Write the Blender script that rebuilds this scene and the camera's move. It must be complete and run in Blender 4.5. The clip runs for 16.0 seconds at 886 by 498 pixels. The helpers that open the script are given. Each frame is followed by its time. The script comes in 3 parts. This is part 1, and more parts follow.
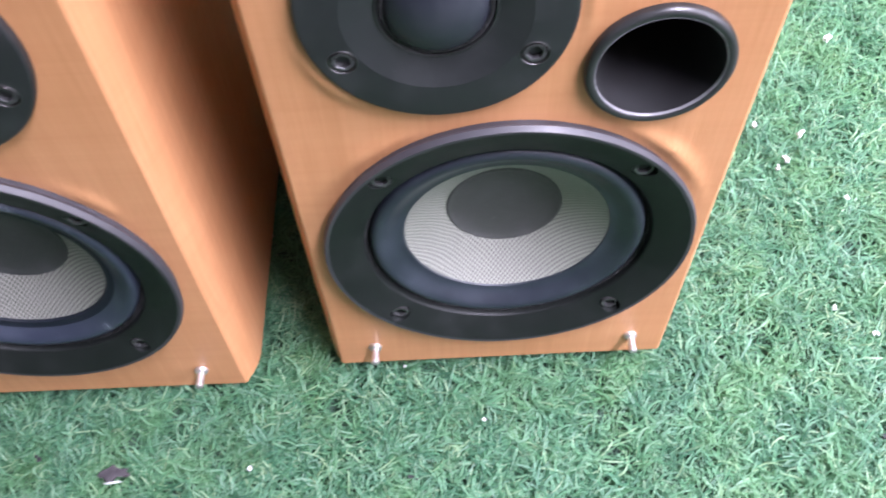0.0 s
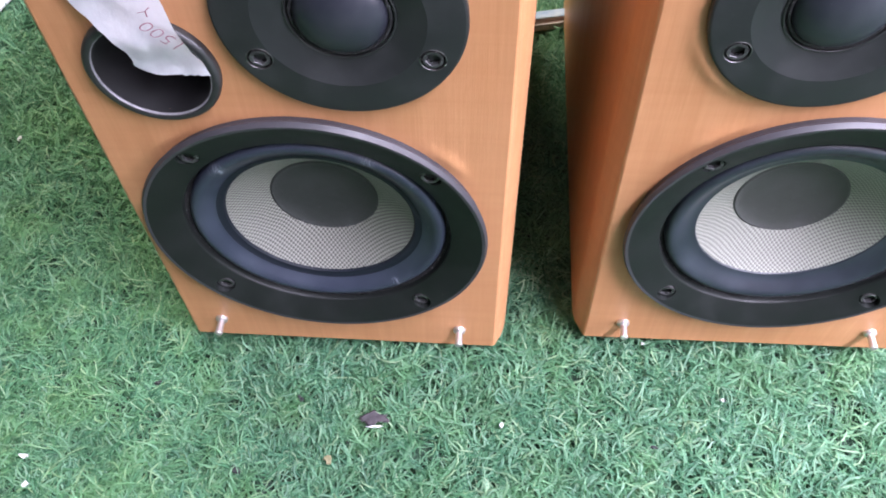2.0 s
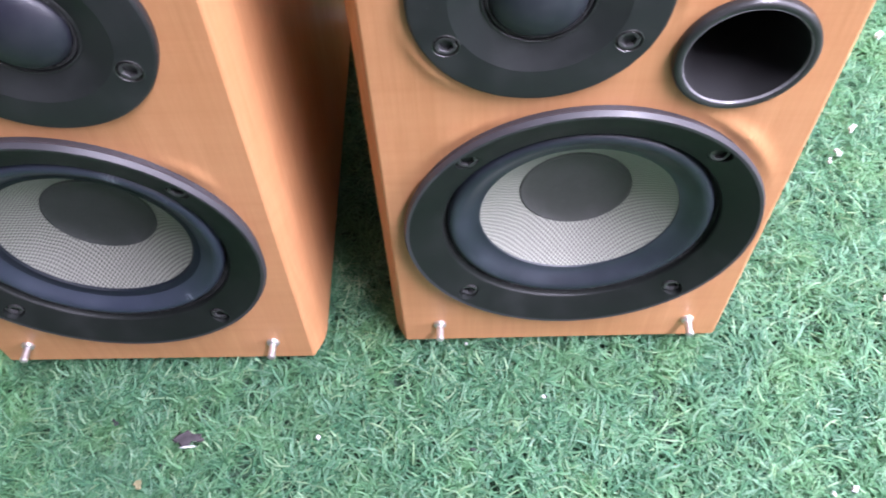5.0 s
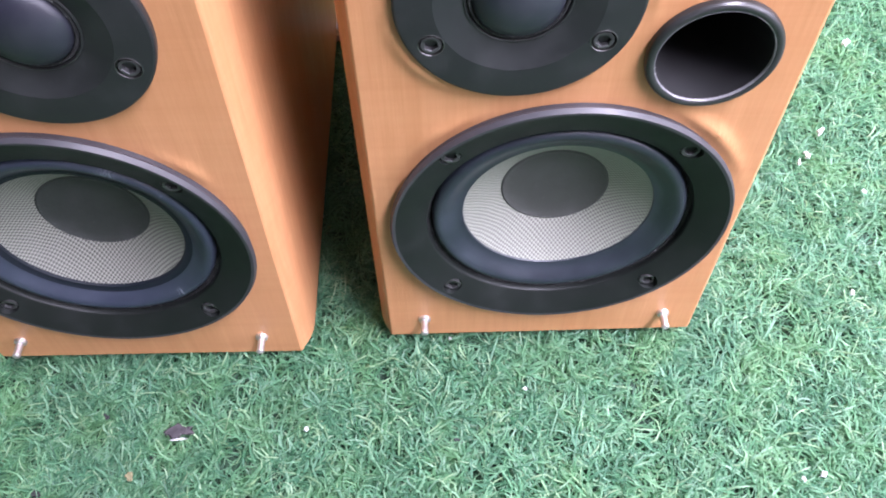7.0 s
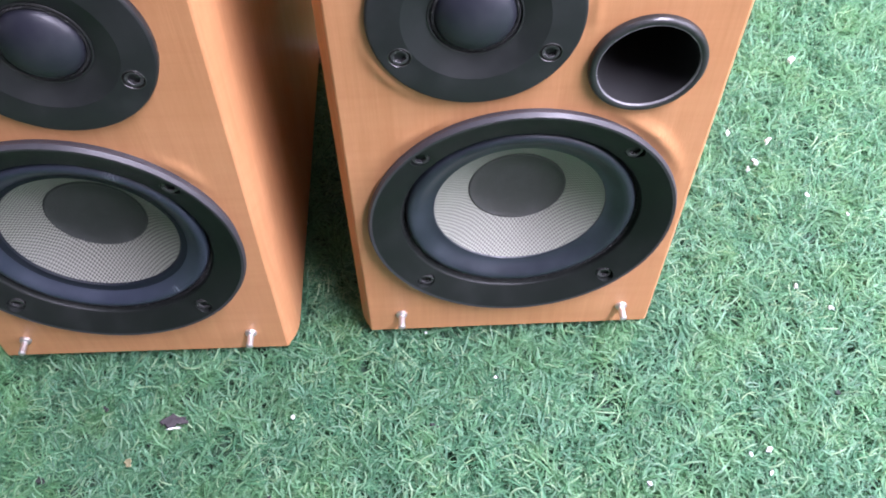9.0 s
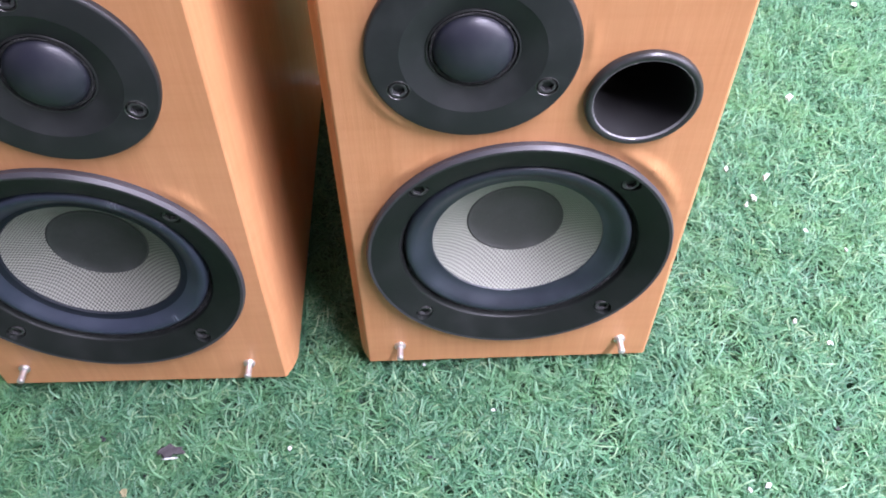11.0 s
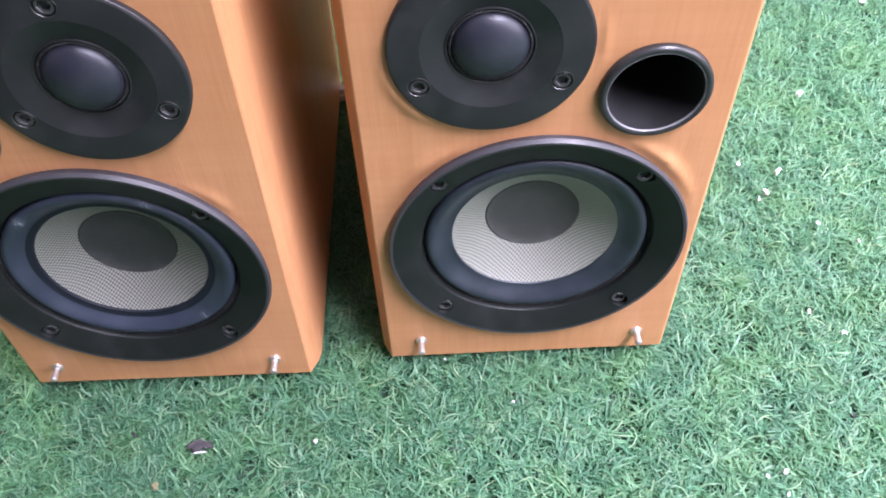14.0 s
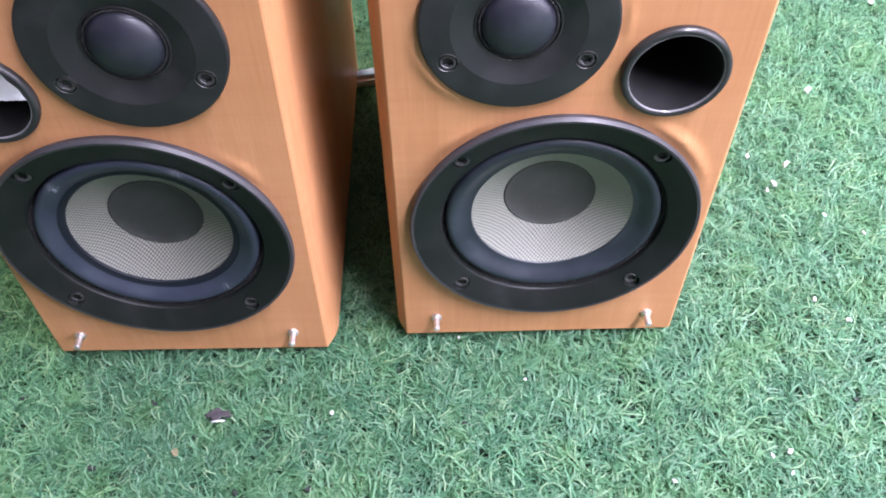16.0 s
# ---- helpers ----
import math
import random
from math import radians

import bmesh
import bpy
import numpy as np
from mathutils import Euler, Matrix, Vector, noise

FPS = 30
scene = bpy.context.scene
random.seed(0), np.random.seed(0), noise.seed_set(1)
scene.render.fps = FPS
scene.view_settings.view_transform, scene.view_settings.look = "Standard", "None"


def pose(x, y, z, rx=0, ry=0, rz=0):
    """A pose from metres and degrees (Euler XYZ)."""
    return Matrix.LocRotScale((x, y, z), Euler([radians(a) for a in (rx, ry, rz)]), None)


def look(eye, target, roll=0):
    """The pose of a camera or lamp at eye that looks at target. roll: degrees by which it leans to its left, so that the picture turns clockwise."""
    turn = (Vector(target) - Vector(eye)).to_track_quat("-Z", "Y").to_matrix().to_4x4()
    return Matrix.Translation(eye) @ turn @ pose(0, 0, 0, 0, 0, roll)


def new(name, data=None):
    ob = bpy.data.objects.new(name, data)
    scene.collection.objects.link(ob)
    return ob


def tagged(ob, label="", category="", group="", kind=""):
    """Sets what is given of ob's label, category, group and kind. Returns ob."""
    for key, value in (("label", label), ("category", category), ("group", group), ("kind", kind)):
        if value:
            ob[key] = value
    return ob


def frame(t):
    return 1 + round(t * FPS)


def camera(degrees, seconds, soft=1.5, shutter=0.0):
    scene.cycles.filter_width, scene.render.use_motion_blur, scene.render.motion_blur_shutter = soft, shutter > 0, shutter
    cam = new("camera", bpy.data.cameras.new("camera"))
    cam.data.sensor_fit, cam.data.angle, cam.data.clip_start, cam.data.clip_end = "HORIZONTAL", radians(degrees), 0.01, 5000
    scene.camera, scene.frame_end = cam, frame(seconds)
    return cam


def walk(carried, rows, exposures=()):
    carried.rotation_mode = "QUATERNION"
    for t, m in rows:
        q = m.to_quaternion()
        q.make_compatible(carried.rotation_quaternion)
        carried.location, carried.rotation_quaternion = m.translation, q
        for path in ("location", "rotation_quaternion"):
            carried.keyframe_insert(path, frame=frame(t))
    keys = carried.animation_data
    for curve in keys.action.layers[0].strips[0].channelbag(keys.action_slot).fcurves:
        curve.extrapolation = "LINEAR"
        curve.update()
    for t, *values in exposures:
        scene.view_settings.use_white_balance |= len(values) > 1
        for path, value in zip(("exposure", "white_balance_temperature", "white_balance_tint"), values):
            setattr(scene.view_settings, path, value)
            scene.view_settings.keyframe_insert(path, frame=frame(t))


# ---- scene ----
cam = camera(55.6, 16.0, soft=1.85, shutter=0.55)
PATH = [
    (0, (-0.024, -0.2, 0.4), (-0.038, 0.924, -1.255), -3.3),
    (0.3, (-0.039, -0.205, 0.404), (-0.057, 0.919, -1.25), -3.7),
    (0.5, (-0.046, -0.205, 0.408), (-0.059, 0.91, -1.252), -3.1),
    (0.7, (-0.051, -0.21, 0.413), (-0.051, 0.907, -1.246), -2.6),
    (1, (-0.072, -0.218, 0.425), (0.016, 0.896, -1.234), 1.9),
    (1.2, (-0.09, -0.232, 0.432), (-0.047, 0.885, -1.226), 0.2),
    (1.5, (-0.115, -0.234, 0.433), (-0.173, 0.878, -1.228), -2.9),
    (1.7, (-0.129, -0.234, 0.428), (-0.233, 0.879, -1.23), -3.3),
    (2, (-0.136, -0.224, 0.419), (-0.248, 0.888, -1.24), -2.7),
    (2.5, (-0.134, -0.224, 0.418), (-0.257, 0.881, -1.245), -2.5),
    (3, (-0.134, -0.226, 0.418), (-0.268, 0.876, -1.246), -2.8),
    (3.5, (-0.125, -0.227, 0.416), (-0.238, 0.875, -1.249), -2.0),
    (4, (-0.106, -0.223, 0.411), (-0.197, 0.884, -1.251), -1.5),
    (4.2, (-0.096, -0.222, 0.41), (-0.178, 0.892, -1.249), -1.9),
    (4.5, (-0.075, -0.219, 0.41), (-0.158, 0.893, -1.25), -3.2),
    (5, (-0.05, -0.213, 0.41), (-0.1, 0.898, -1.253), -3.5),
    (5.2, (-0.048, -0.214, 0.408), (-0.065, 0.897, -1.255), -2.1),
    (7.3, (-0.053, -0.232, 0.418), (-0.056, 0.902, -1.229), -1.6),
    (7.5, (-0.054, -0.236, 0.418), (-0.055, 0.894, -1.233), -1.5),
    (8, (-0.045, -0.253, 0.418), (-0.051, 0.901, -1.216), -2.0),
    (8.2, (-0.042, -0.259, 0.427), (-0.056, 0.913, -1.194), -2.4),
    (8.5, (-0.046, -0.261, 0.432), (-0.05, 0.916, -1.185), -2.2),
    (8.8, (-0.045, -0.263, 0.436), (-0.038, 0.927, -1.172), -1.9),
    (9, (-0.045, -0.263, 0.44), (-0.016, 0.923, -1.17), -1.1),
    (9.5, (-0.043, -0.265, 0.44), (-0.012, 0.956, -1.144), -1.0),
    (12, (-0.042, -0.268, 0.441), (-0.032, 0.99, -1.114), -1.3),
    (12.5, (-0.042, -0.271, 0.44), (-0.038, 0.99, -1.112), -1.8),
    (13, (-0.041, -0.274, 0.449), (-0.044, 0.992, -1.099), -2.6),
    (13.5, (-0.046, -0.28, 0.449), (-0.055, 0.988, -1.098), -3.0),
    (14, (-0.046, -0.28, 0.445), (-0.054, 0.992, -1.098), -2.9),
    (14.5, (-0.049, -0.283, 0.446), (-0.059, 0.993, -1.094), -2.8),
    (15, (-0.056, -0.287, 0.446), (-0.063, 0.993, -1.09), -2.1),
    (15.5, (-0.059, -0.291, 0.444), (-0.065, 0.984, -1.097), -1.7),
    (16, (-0.058, -0.298, 0.446), (-0.06, 0.978, -1.095), -1.4),
]
walk(cam, [(t, look(eye, target, roll)) for t, eye, target, roll in PATH],
     [(0, 0.06), (0.5, 0.09), (1, 0.22), (1.5, 0.25), (2, 0.24), (3.5, 0.28), (4, 0.26), (5, 0.13), (7.5, 0.19), (8, 0.17), (8.5, -0.01), (16, 0.03)])

# ---- light ----
ROOM = (-2.3, 1.62, -2.5, 2.0, 1.95)    # x0, x1, y0, y1, ceiling height
# unseen, added roof openings: x0, x1, y0, y1, lamp watts, lamp slope in degrees
ADDED_OPENINGS = [(0.60, 1.50, -1.60, 0.10, 1560, 55), (-1.55, -0.40, 0.85, 1.90, 90, 0)]
# added windows, unseen east wall: y0, y1, lamp watts; same sill and head
SILL, HEAD = 0.55, 1.60
ADDED_WINDOWS = [(-1.30, 0.0, 66), (0.35, 1.55, 80)]
world = bpy.data.worlds.new("sky")
scene.world = world
world.use_nodes = True
wn, wl = world.node_tree.nodes, world.node_tree.links
sky = wn.new("ShaderNodeTexSky")
sky.sky_type = "NISHITA"
sky.sun_disc = False
sky.sun_elevation = radians(40)
sky.sun_rotation = radians(250)
wl.new(sky.outputs[0], wn["Background"].inputs["Color"])
wn["Background"].inputs["Strength"].default_value = 0.07

# area lamps added over the roof openings; their slope shapes the falloff to the left
for ox0, ox1, oy0, oy1, watts, slope in ADDED_OPENINGS:
    area_lamp = new("added_roof_light", bpy.data.lights.new("added_roof_light", "AREA"))
    area_lamp.data.shape = "RECTANGLE"
    area_lamp.data.size, area_lamp.data.size_y = ox1 - ox0, oy1 - oy0
    area_lamp.data.energy = watts
    area_lamp.data.color = (0.79, 0.74, 0.965) if ox0 > 0 else (1.0, 0.98, 0.82)
    rise = 0.5 * (ox1 - ox0) * math.tan(radians(slope))
    area_lamp.matrix_basis = pose((ox0 + ox1) / 2, (oy0 + oy1) / 2, ROOM[4] + 0.02 + rise, 0, -slope, 0)

# area lamps added at the unseen windows to brighten the right side
for wy0, wy1, watts in ADDED_WINDOWS:
    area_lamp = new("added_window_light", bpy.data.lights.new("added_window_light", "AREA"))
    area_lamp.data.shape = "RECTANGLE"
    area_lamp.data.size, area_lamp.data.size_y = HEAD - SILL, wy1 - wy0
    area_lamp.data.energy = watts
    area_lamp.data.color = (0.79, 0.74, 0.965)
    area_lamp.matrix_basis = pose(ROOM[1] + 0.06, (wy0 + wy1) / 2, (SILL + HEAD) / 2, 0, 90, 0)


# ---- materials ----
class Mat:
    """A node material with a Principled surface and a few short calls to wire it."""

    def __init__(self, name, rough=0.5, metal=0.0, color=(0.5, 0.5, 0.5), spec=0.5):
        self.m = bpy.data.materials.new(name)
        self.m.use_nodes = True
        self.n, self.l = self.m.node_tree.nodes, self.m.node_tree.links
        self.b = self.n["Principled BSDF"]
        self.b.inputs["Roughness"].default_value = rough
        self.b.inputs["Metallic"].default_value = metal
        self.b.inputs["Base Color"].default_value = (*color, 1)
        self.b.inputs["Specular IOR Level"].default_value = spec

    def coord(self, scale=(1, 1, 1), kind="Object"):
        c, mp = self.n.new("ShaderNodeTexCoord"), self.n.new("ShaderNodeMapping")
        mp.inputs["Scale"].default_value = scale
        self.l.new(c.outputs[kind], mp.inputs["Vector"])
        return mp.outputs["Vector"]

    def noise(self, scale, vec=None, detail=4.0, rough=0.55, distortion=0.0):
        t = self.n.new("ShaderNodeTexNoise")
        t.inputs["Scale"].default_value, t.inputs["Detail"].default_value = scale, detail
        t.inputs["Roughness"].default_value, t.inputs["Distortion"].default_value = rough, distortion
        self.l.new(vec if vec is not None else self.coord(), t.inputs["Vector"])
        return t.outputs["Fac"]

    def ramp(self, fac, stops, smooth=False):
        r = self.n.new("ShaderNodeValToRGB")
        if smooth:
            r.color_ramp.interpolation = "EASE"
        while len(r.color_ramp.elements) < len(stops):
            r.color_ramp.elements.new(0.5)
        for e, (p, c) in zip(r.color_ramp.elements, stops):
            e.position, e.color = p, (*c, 1) if not isinstance(c, float) else (c, c, c, 1)
        self.l.new(fac, r.inputs["Fac"])
        return r.outputs["Color"]

    def mix(self, fac, a, b, blend="MIX"):
        x = self.n.new("ShaderNodeMix")
        x.data_type, x.blend_type = "RGBA", blend
        for v, i in ((fac, 0), (a, 6), (b, 7)):
            if isinstance(v, (int, float)):
                x.inputs[i].default_value = v
            elif isinstance(v, tuple):
                x.inputs[i].default_value = (*v, 1)
            else:
                self.l.new(v, x.inputs[i])
        return x.outputs[2]

    def math(self, op, a, b=0.0):
        x = self.n.new("ShaderNodeMath")
        x.operation = op
        for v, i in ((a, 0), (b, 1)):
            if isinstance(v, (int, float)):
                x.inputs[i].default_value = v
            else:
                self.l.new(v, x.inputs[i])
        return x.outputs[0]

    def set(self, **sockets):
        for key, out in sockets.items():
            self.l.new(out, self.b.inputs[key.replace("_", " ")])
        return self

    def bump(self, height, dist, strength=1.0):
        b = self.n.new("ShaderNodeBump")
        b.inputs["Distance"].default_value, b.inputs["Strength"].default_value = dist, strength
        self.l.new(height, b.inputs["Height"])
        self.l.new(b.outputs["Normal"], self.b.inputs["Normal"])
        return self


def make_wood():
    m = Mat("cherry_veneer", 0.40, spec=0.42)
    grain = m.noise(1.0, m.coord((420, 420, 14)), 5, 0.6)
    broad = m.noise(1.0, m.coord((30, 30, 5)), 3, 0.5, 0.6)
    cross = m.noise(1.0, m.coord((9, 9, 260)), 3, 0.5)
    streak = m.noise(1.0, m.coord((120, 120, 7)), 4, 0.65, 0.4)
    col = m.ramp(grain, [(0.25, (0.455, 0.212, 0.090)), (0.75, (0.545, 0.272, 0.128))])
    col = m.mix(m.ramp(broad, [(0.3, 0.0), (0.72, 0.55)]), col, (0.57, 0.288, 0.142))
    col = m.mix(m.ramp(cross, [(0.45, 0.0), (0.78, 0.18)]), col, (0.36, 0.14, 0.05))
    col = m.mix(m.ramp(streak, [(0.48, 0.0), (0.72, 0.16)]), col, (0.38, 0.160, 0.06))
    ribs = m.noise(1.0, m.coord((0, 300, 16)), 5, 0.65, 1.2)
    col = m.mix(m.ramp(ribs, [(0.46, 0.0), (0.66, 0.22)]), col, (0.36, 0.145, 0.055))
    m.set(Base_Color=col, Roughness=m.ramp(broad, [(0.3, 0.35), (0.7, 0.47)]))
    peel = m.noise(1.0, m.coord((260, 260, 110)), 3, 0.5)
    m.bump(m.math("ADD", m.math("ADD", grain, m.math("MULTIPLY", cross, 0.5)), m.math("MULTIPLY", peel, 0.8)), 0.00022, 0.5)
    return m.m


def make_black(name, color, rough, dusty=0.06, bump=0.0, spec=0.5, fleck_from=0.74, fleck_mix=0.1):
    m = Mat(name, rough, spec=spec)
    dust = m.noise(60, detail=6)
    fleck = m.noise(900, detail=2)
    col = m.mix(m.ramp(dust, [(0.45, 0.0), (0.85, dusty)]), color, (0.35, 0.36, 0.37))
    col = m.mix(m.ramp(fleck, [(fleck_from, 0.0), (fleck_from + 0.08, fleck_mix)]), col, (0.5, 0.5, 0.5))
    m.set(Base_Color=col, Roughness=m.ramp(dust, [(0.3, rough - 0.05), (0.8, rough + 0.12)]))
    if bump:
        m.bump(m.noise(2600, detail=2), bump, 0.6)
    return m.m


def make_surround(name, color, scuff, spots=()):
    m = Mat(name, 0.36, spec=0.5)
    dust = m.noise(45, detail=6)
    chalk = m.noise(1.0, m.coord((110, 110, 60)), 5, 0.65, 1.2)
    streak = m.noise(1.0, m.coord((700, 200, 260)), 4, 0.6, 0.8)
    col = m.mix(m.ramp(dust, [(0.4, 0.0), (0.8, 0.10)]), color, (0.18, 0.215, 0.27))
    col = m.mix(m.ramp(chalk, [(0.66, 0.0), (0.78, scuff)]), col, (0.30, 0.34, 0.42))
    for x, z, size in spots:
        d = m.n.new("ShaderNodeVectorMath")
        d.operation = "DISTANCE"
        m.l.new(m.coord((1, 0, 1)), d.inputs[0])
        d.inputs[1].default_value = (x, 0, z)
        near = m.ramp(m.math("DIVIDE", d.outputs["Value"], size), [(0.35, 1.0), (1.0, 0.0)])
        rub = m.ramp(streak, [(0.44, 0.0), (0.66, 0.55)])
        col = m.mix(m.math("MULTIPLY", near, rub), col, (0.46, 0.50, 0.58))
    m.set(Base_Color=col, Roughness=m.ramp(dust, [(0.3, 0.33), (0.8, 0.50)]))
    return m.m


def make_weave(name, tone, thread):
    m = Mat(name, 0.5, spec=0.4)
    c = m.n.new("ShaderNodeSeparateXYZ")
    warp = m.noise(28, detail=2)
    m.l.new(m.coord(), c.inputs[0])
    w = m.math("MULTIPLY", warp, 0.0045)
    k = 2 * math.pi / 0.0021
    sx = m.math("SINE", m.math("MULTIPLY", m.math("ADD", c.outputs[0], w), k))
    sz = m.math("SINE", m.math("MULTIPLY", m.math("ADD", c.outputs[2], w), k))
    checks = m.math("MULTIPLY", sx, sz)
    h = m.math("MULTIPLY_ADD", checks, 0.5)
    m.n[h.node.name].inputs[2].default_value = 0.5
    dust = m.noise(70, detail=5)
    col = m.ramp(h, [(p, tuple(tone * (1 + thread * d) * v for v in (0.205, 0.21, 0.178))) for p, d in ((0.1, -0.60), (0.42, 0.0), (0.9, 0.58))])
    col = m.mix(m.ramp(dust, [(0.4, 0.0), (0.8, 0.25)]), col, (0.19, 0.19, 0.18))
    m.set(Base_Color=col)
    m.bump(h, 0.00035, 0.7)
    return m.m


def make_metal(name, color, rough):
    m = Mat(name, rough, 1.0, color)
    wear = m.noise(400, detail=4)
    m.set(Roughness=m.ramp(wear, [(0.3, rough - 0.08), (0.75, rough + 0.15)]))
    m.set(Base_Color=m.mix(m.ramp(wear, [(0.5, 0.0), (0.8, 0.5)]), color, tuple(0.45 * v for v in color)))
    return m.m


def make_paper():
    m = Mat("torn_paper", 0.85, spec=0.2)
    fold = m.noise(70, detail=4)
    m.set(Base_Color=m.ramp(fold, [(0.3, (0.70, 0.72, 0.74)), (0.7, (0.82, 0.83, 0.84))]))
    m.bump(m.noise(120, detail=3), 0.0008, 0.6)
    return m.m


def make_blades():
    m = Mat("turf_blade", 0.50, spec=0.38)
    geo = m.n.new("ShaderNodeNewGeometry")
    patch = m.noise(16, m.coord(), 4, 0.6)
    hue = m.noise(24, m.coord((1, 1, 0)), 5, 0.65)
    deep = m.noise(34, m.coord((1, 1, 0)), 3, 0.5)
    col = m.ramp(geo.outputs["Random Per Island"], [
        (0.0, (0.032, 0.102, 0.050)), (0.22, (0.058, 0.181, 0.095)), (0.50, (0.108, 0.272, 0.143)),
        (0.74, (0.162, 0.339, 0.182)), (0.86, (0.196, 0.354, 0.238)), (0.95, (0.260, 0.416, 0.224)), (1.0, (0.317, 0.459, 0.285))])
    col = m.mix(m.ramp(patch, [(0.40, 0.0), (0.66, 0.25)]), col, (0.123, 0.262, 0.185))
    col = m.mix(m.ramp(hue, [(0.46, 0.0), (0.62, 0.34)]), col, (0.156, 0.324, 0.114))
    col = m.mix(m.ramp(deep, [(0.50, 0.0), (0.68, 0.42)]), col, (0.059, 0.167, 0.082))
    m.set(Base_Color=col)
    trans = m.n.new("ShaderNodeBsdfTranslucent")
    both = m.n.new("ShaderNodeMixShader")
    both.inputs[0].default_value = 0.38
    m.l.new(col, trans.inputs["Color"])
    m.l.new(m.b.outputs[0], both.inputs[1])
    m.l.new(trans.outputs[0], both.inputs[2])
    m.l.new(both.outputs[0], m.n["Material Output"].inputs["Surface"])
    return m.m


def make_backing():
    m = Mat("turf_backing", 0.9, spec=0.2)
    a, b = m.noise(500, detail=4), m.noise(25, detail=4)
    col = m.ramp(a, [(0.3, (0.022, 0.052, 0.030)), (0.6, (0.048, 0.115, 0.060)), (0.8, (0.085, 0.180, 0.095))])
    col = m.mix(m.ramp(b, [(0.4, 0.0), (0.65, 0.45)]), col, (0.07, 0.085, 0.085))
    m.set(Base_Color=col)
    m.bump(a, 0.003)
    return m.m


def make_plain(name, c0, c1, rough, scale=200):
    m = Mat(name, rough, spec=0.35)
    f = m.noise(scale, detail=5)
    m.set(Base_Color=m.ramp(f, [(0.3, c0), (0.7, c1)]))
    m.bump(f, 0.0006, 0.6)
    return m.m


WOOD = make_wood()
BEZEL = make_black("satin_black_plastic", (0.008, 0.010, 0.009), 0.46, 0.02, spec=0.22)
# greyer than the ring: sky sheen on the bevel put into the colour
SHEEN_EDGE = make_black("bevelled_edge_sheen", (0.034, 0.033, 0.038), 0.48, 0.03)
PLATE = make_black("matt_black_plate", (0.015, 0.016, 0.017), 0.44, 0.05, spec=0.42)
DOME = make_black("black_fabric_dome", (0.014, 0.015, 0.024), 0.38, 0.06, 0.00012, spec=0.58)
GASKET = make_black("black_foam_gasket", (0.004, 0.004, 0.005), 0.8, 0.08, 0.0004, fleck_from=0.60, fleck_mix=0.22)
CAP = make_black("charcoal_dust_cap", (0.045, 0.047, 0.043), 0.65, 0.10, 0.0003, fleck_from=0.66, fleck_mix=0.08)
CAP_DARK = make_black("dark_dust_cap", (0.026, 0.029, 0.027), 0.65, 0.10, 0.0003, fleck_from=0.66, fleck_mix=0.08)
PORT_RING = make_black("satin_port_ring", (0.017, 0.018, 0.018), 0.34, 0.05)
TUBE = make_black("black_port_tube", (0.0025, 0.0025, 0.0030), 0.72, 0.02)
GLUE = make_black("blue_black_glue", (0.005, 0.008, 0.014), 0.6, 0.02, spec=0.3)
RUBBER = make_surround("blue_grey_rubber", (0.015, 0.019, 0.027), 0.08)
RUBBER_WORN = make_surround("scuffed_rubber", (0.024, 0.030, 0.048), 0.25, ((0.0255, 0.0480, 0.0045), (-0.0375, 0.0390, 0.0050), (0.033, -0.042, 0.003)))
WEAVE = make_weave("woven_fibre", 1.04, 0.75)
WEAVE_DARK = make_weave("dark_woven_fibre", 0.76, 1.2)
STEEL = make_metal("bright_pin_metal", (0.70, 0.67, 0.65), 0.48)
# black port edge coloured pale, so its highlight is painted in
PORT_GLINT = make_black("polished_edge_glint", (0.17, 0.17, 0.175), 0.25, 0.02)
BLACK_STEEL = make_black("blackened_screw", (0.024, 0.024, 0.024), 0.25, 0.15)
WORN_STEEL = make_metal("worn_screw_rim", (0.15, 0.148, 0.146), 0.42)
PAPER = make_paper()
INK = make_plain("red_ink", (0.26, 0.09, 0.14), (0.36, 0.15, 0.20), 0.8)
BLADES = make_blades()
BACKING = make_backing()
FLAKE = make_plain("white_flake", (0.46, 0.48, 0.48), (0.66, 0.67, 0.66), 0.8)
LEAF = make_plain("dead_leaf", (0.022, 0.020, 0.022), (0.070, 0.062, 0.066), 0.8)
EARTH = make_plain("earth", (0.014, 0.017, 0.016), (0.045, 0.050, 0.048), 0.9, 900)
DRY = make_plain("dry_leaf_tan", (0.17, 0.165, 0.085), (0.30, 0.27, 0.16), 0.8)
BATTEN = make_plain("weathered_batten", (0.36, 0.29, 0.27), (0.54, 0.48, 0.47), 0.6, 120)
BATTEN_TOP = make_plain("pale_blue_top", (0.22, 0.30, 0.48), (0.42, 0.46, 0.56), 0.35, 120)
PAINT = make_plain("wall_paint", (0.20, 0.195, 0.185), (0.24, 0.235, 0.225), 0.8, 6)
CABLE = make_plain("white_cable_jacket", (0.62, 0.62, 0.60), (0.74, 0.74, 0.72), 0.45)


# ---- mesh helpers ----
def mesh_of(name, bm, material, angle=35):
    me = bpy.data.meshes.new(name)
    bmesh.ops.recalc_face_normals(bm, faces=bm.faces)
    for f in bm.faces:
        f.smooth = True
    bm.to_mesh(me)
    bm.free()
    me.set_sharp_from_angle(angle=radians(angle))
    me.materials.append(material)
    return me


def part(name, bm, material, parent, label="", at=(0, 0, 0), angle=35):
    ob = new(name, mesh_of(name, bm, material, angle))
    ob.parent = parent
    ob.location = at
    return tagged(ob, label)


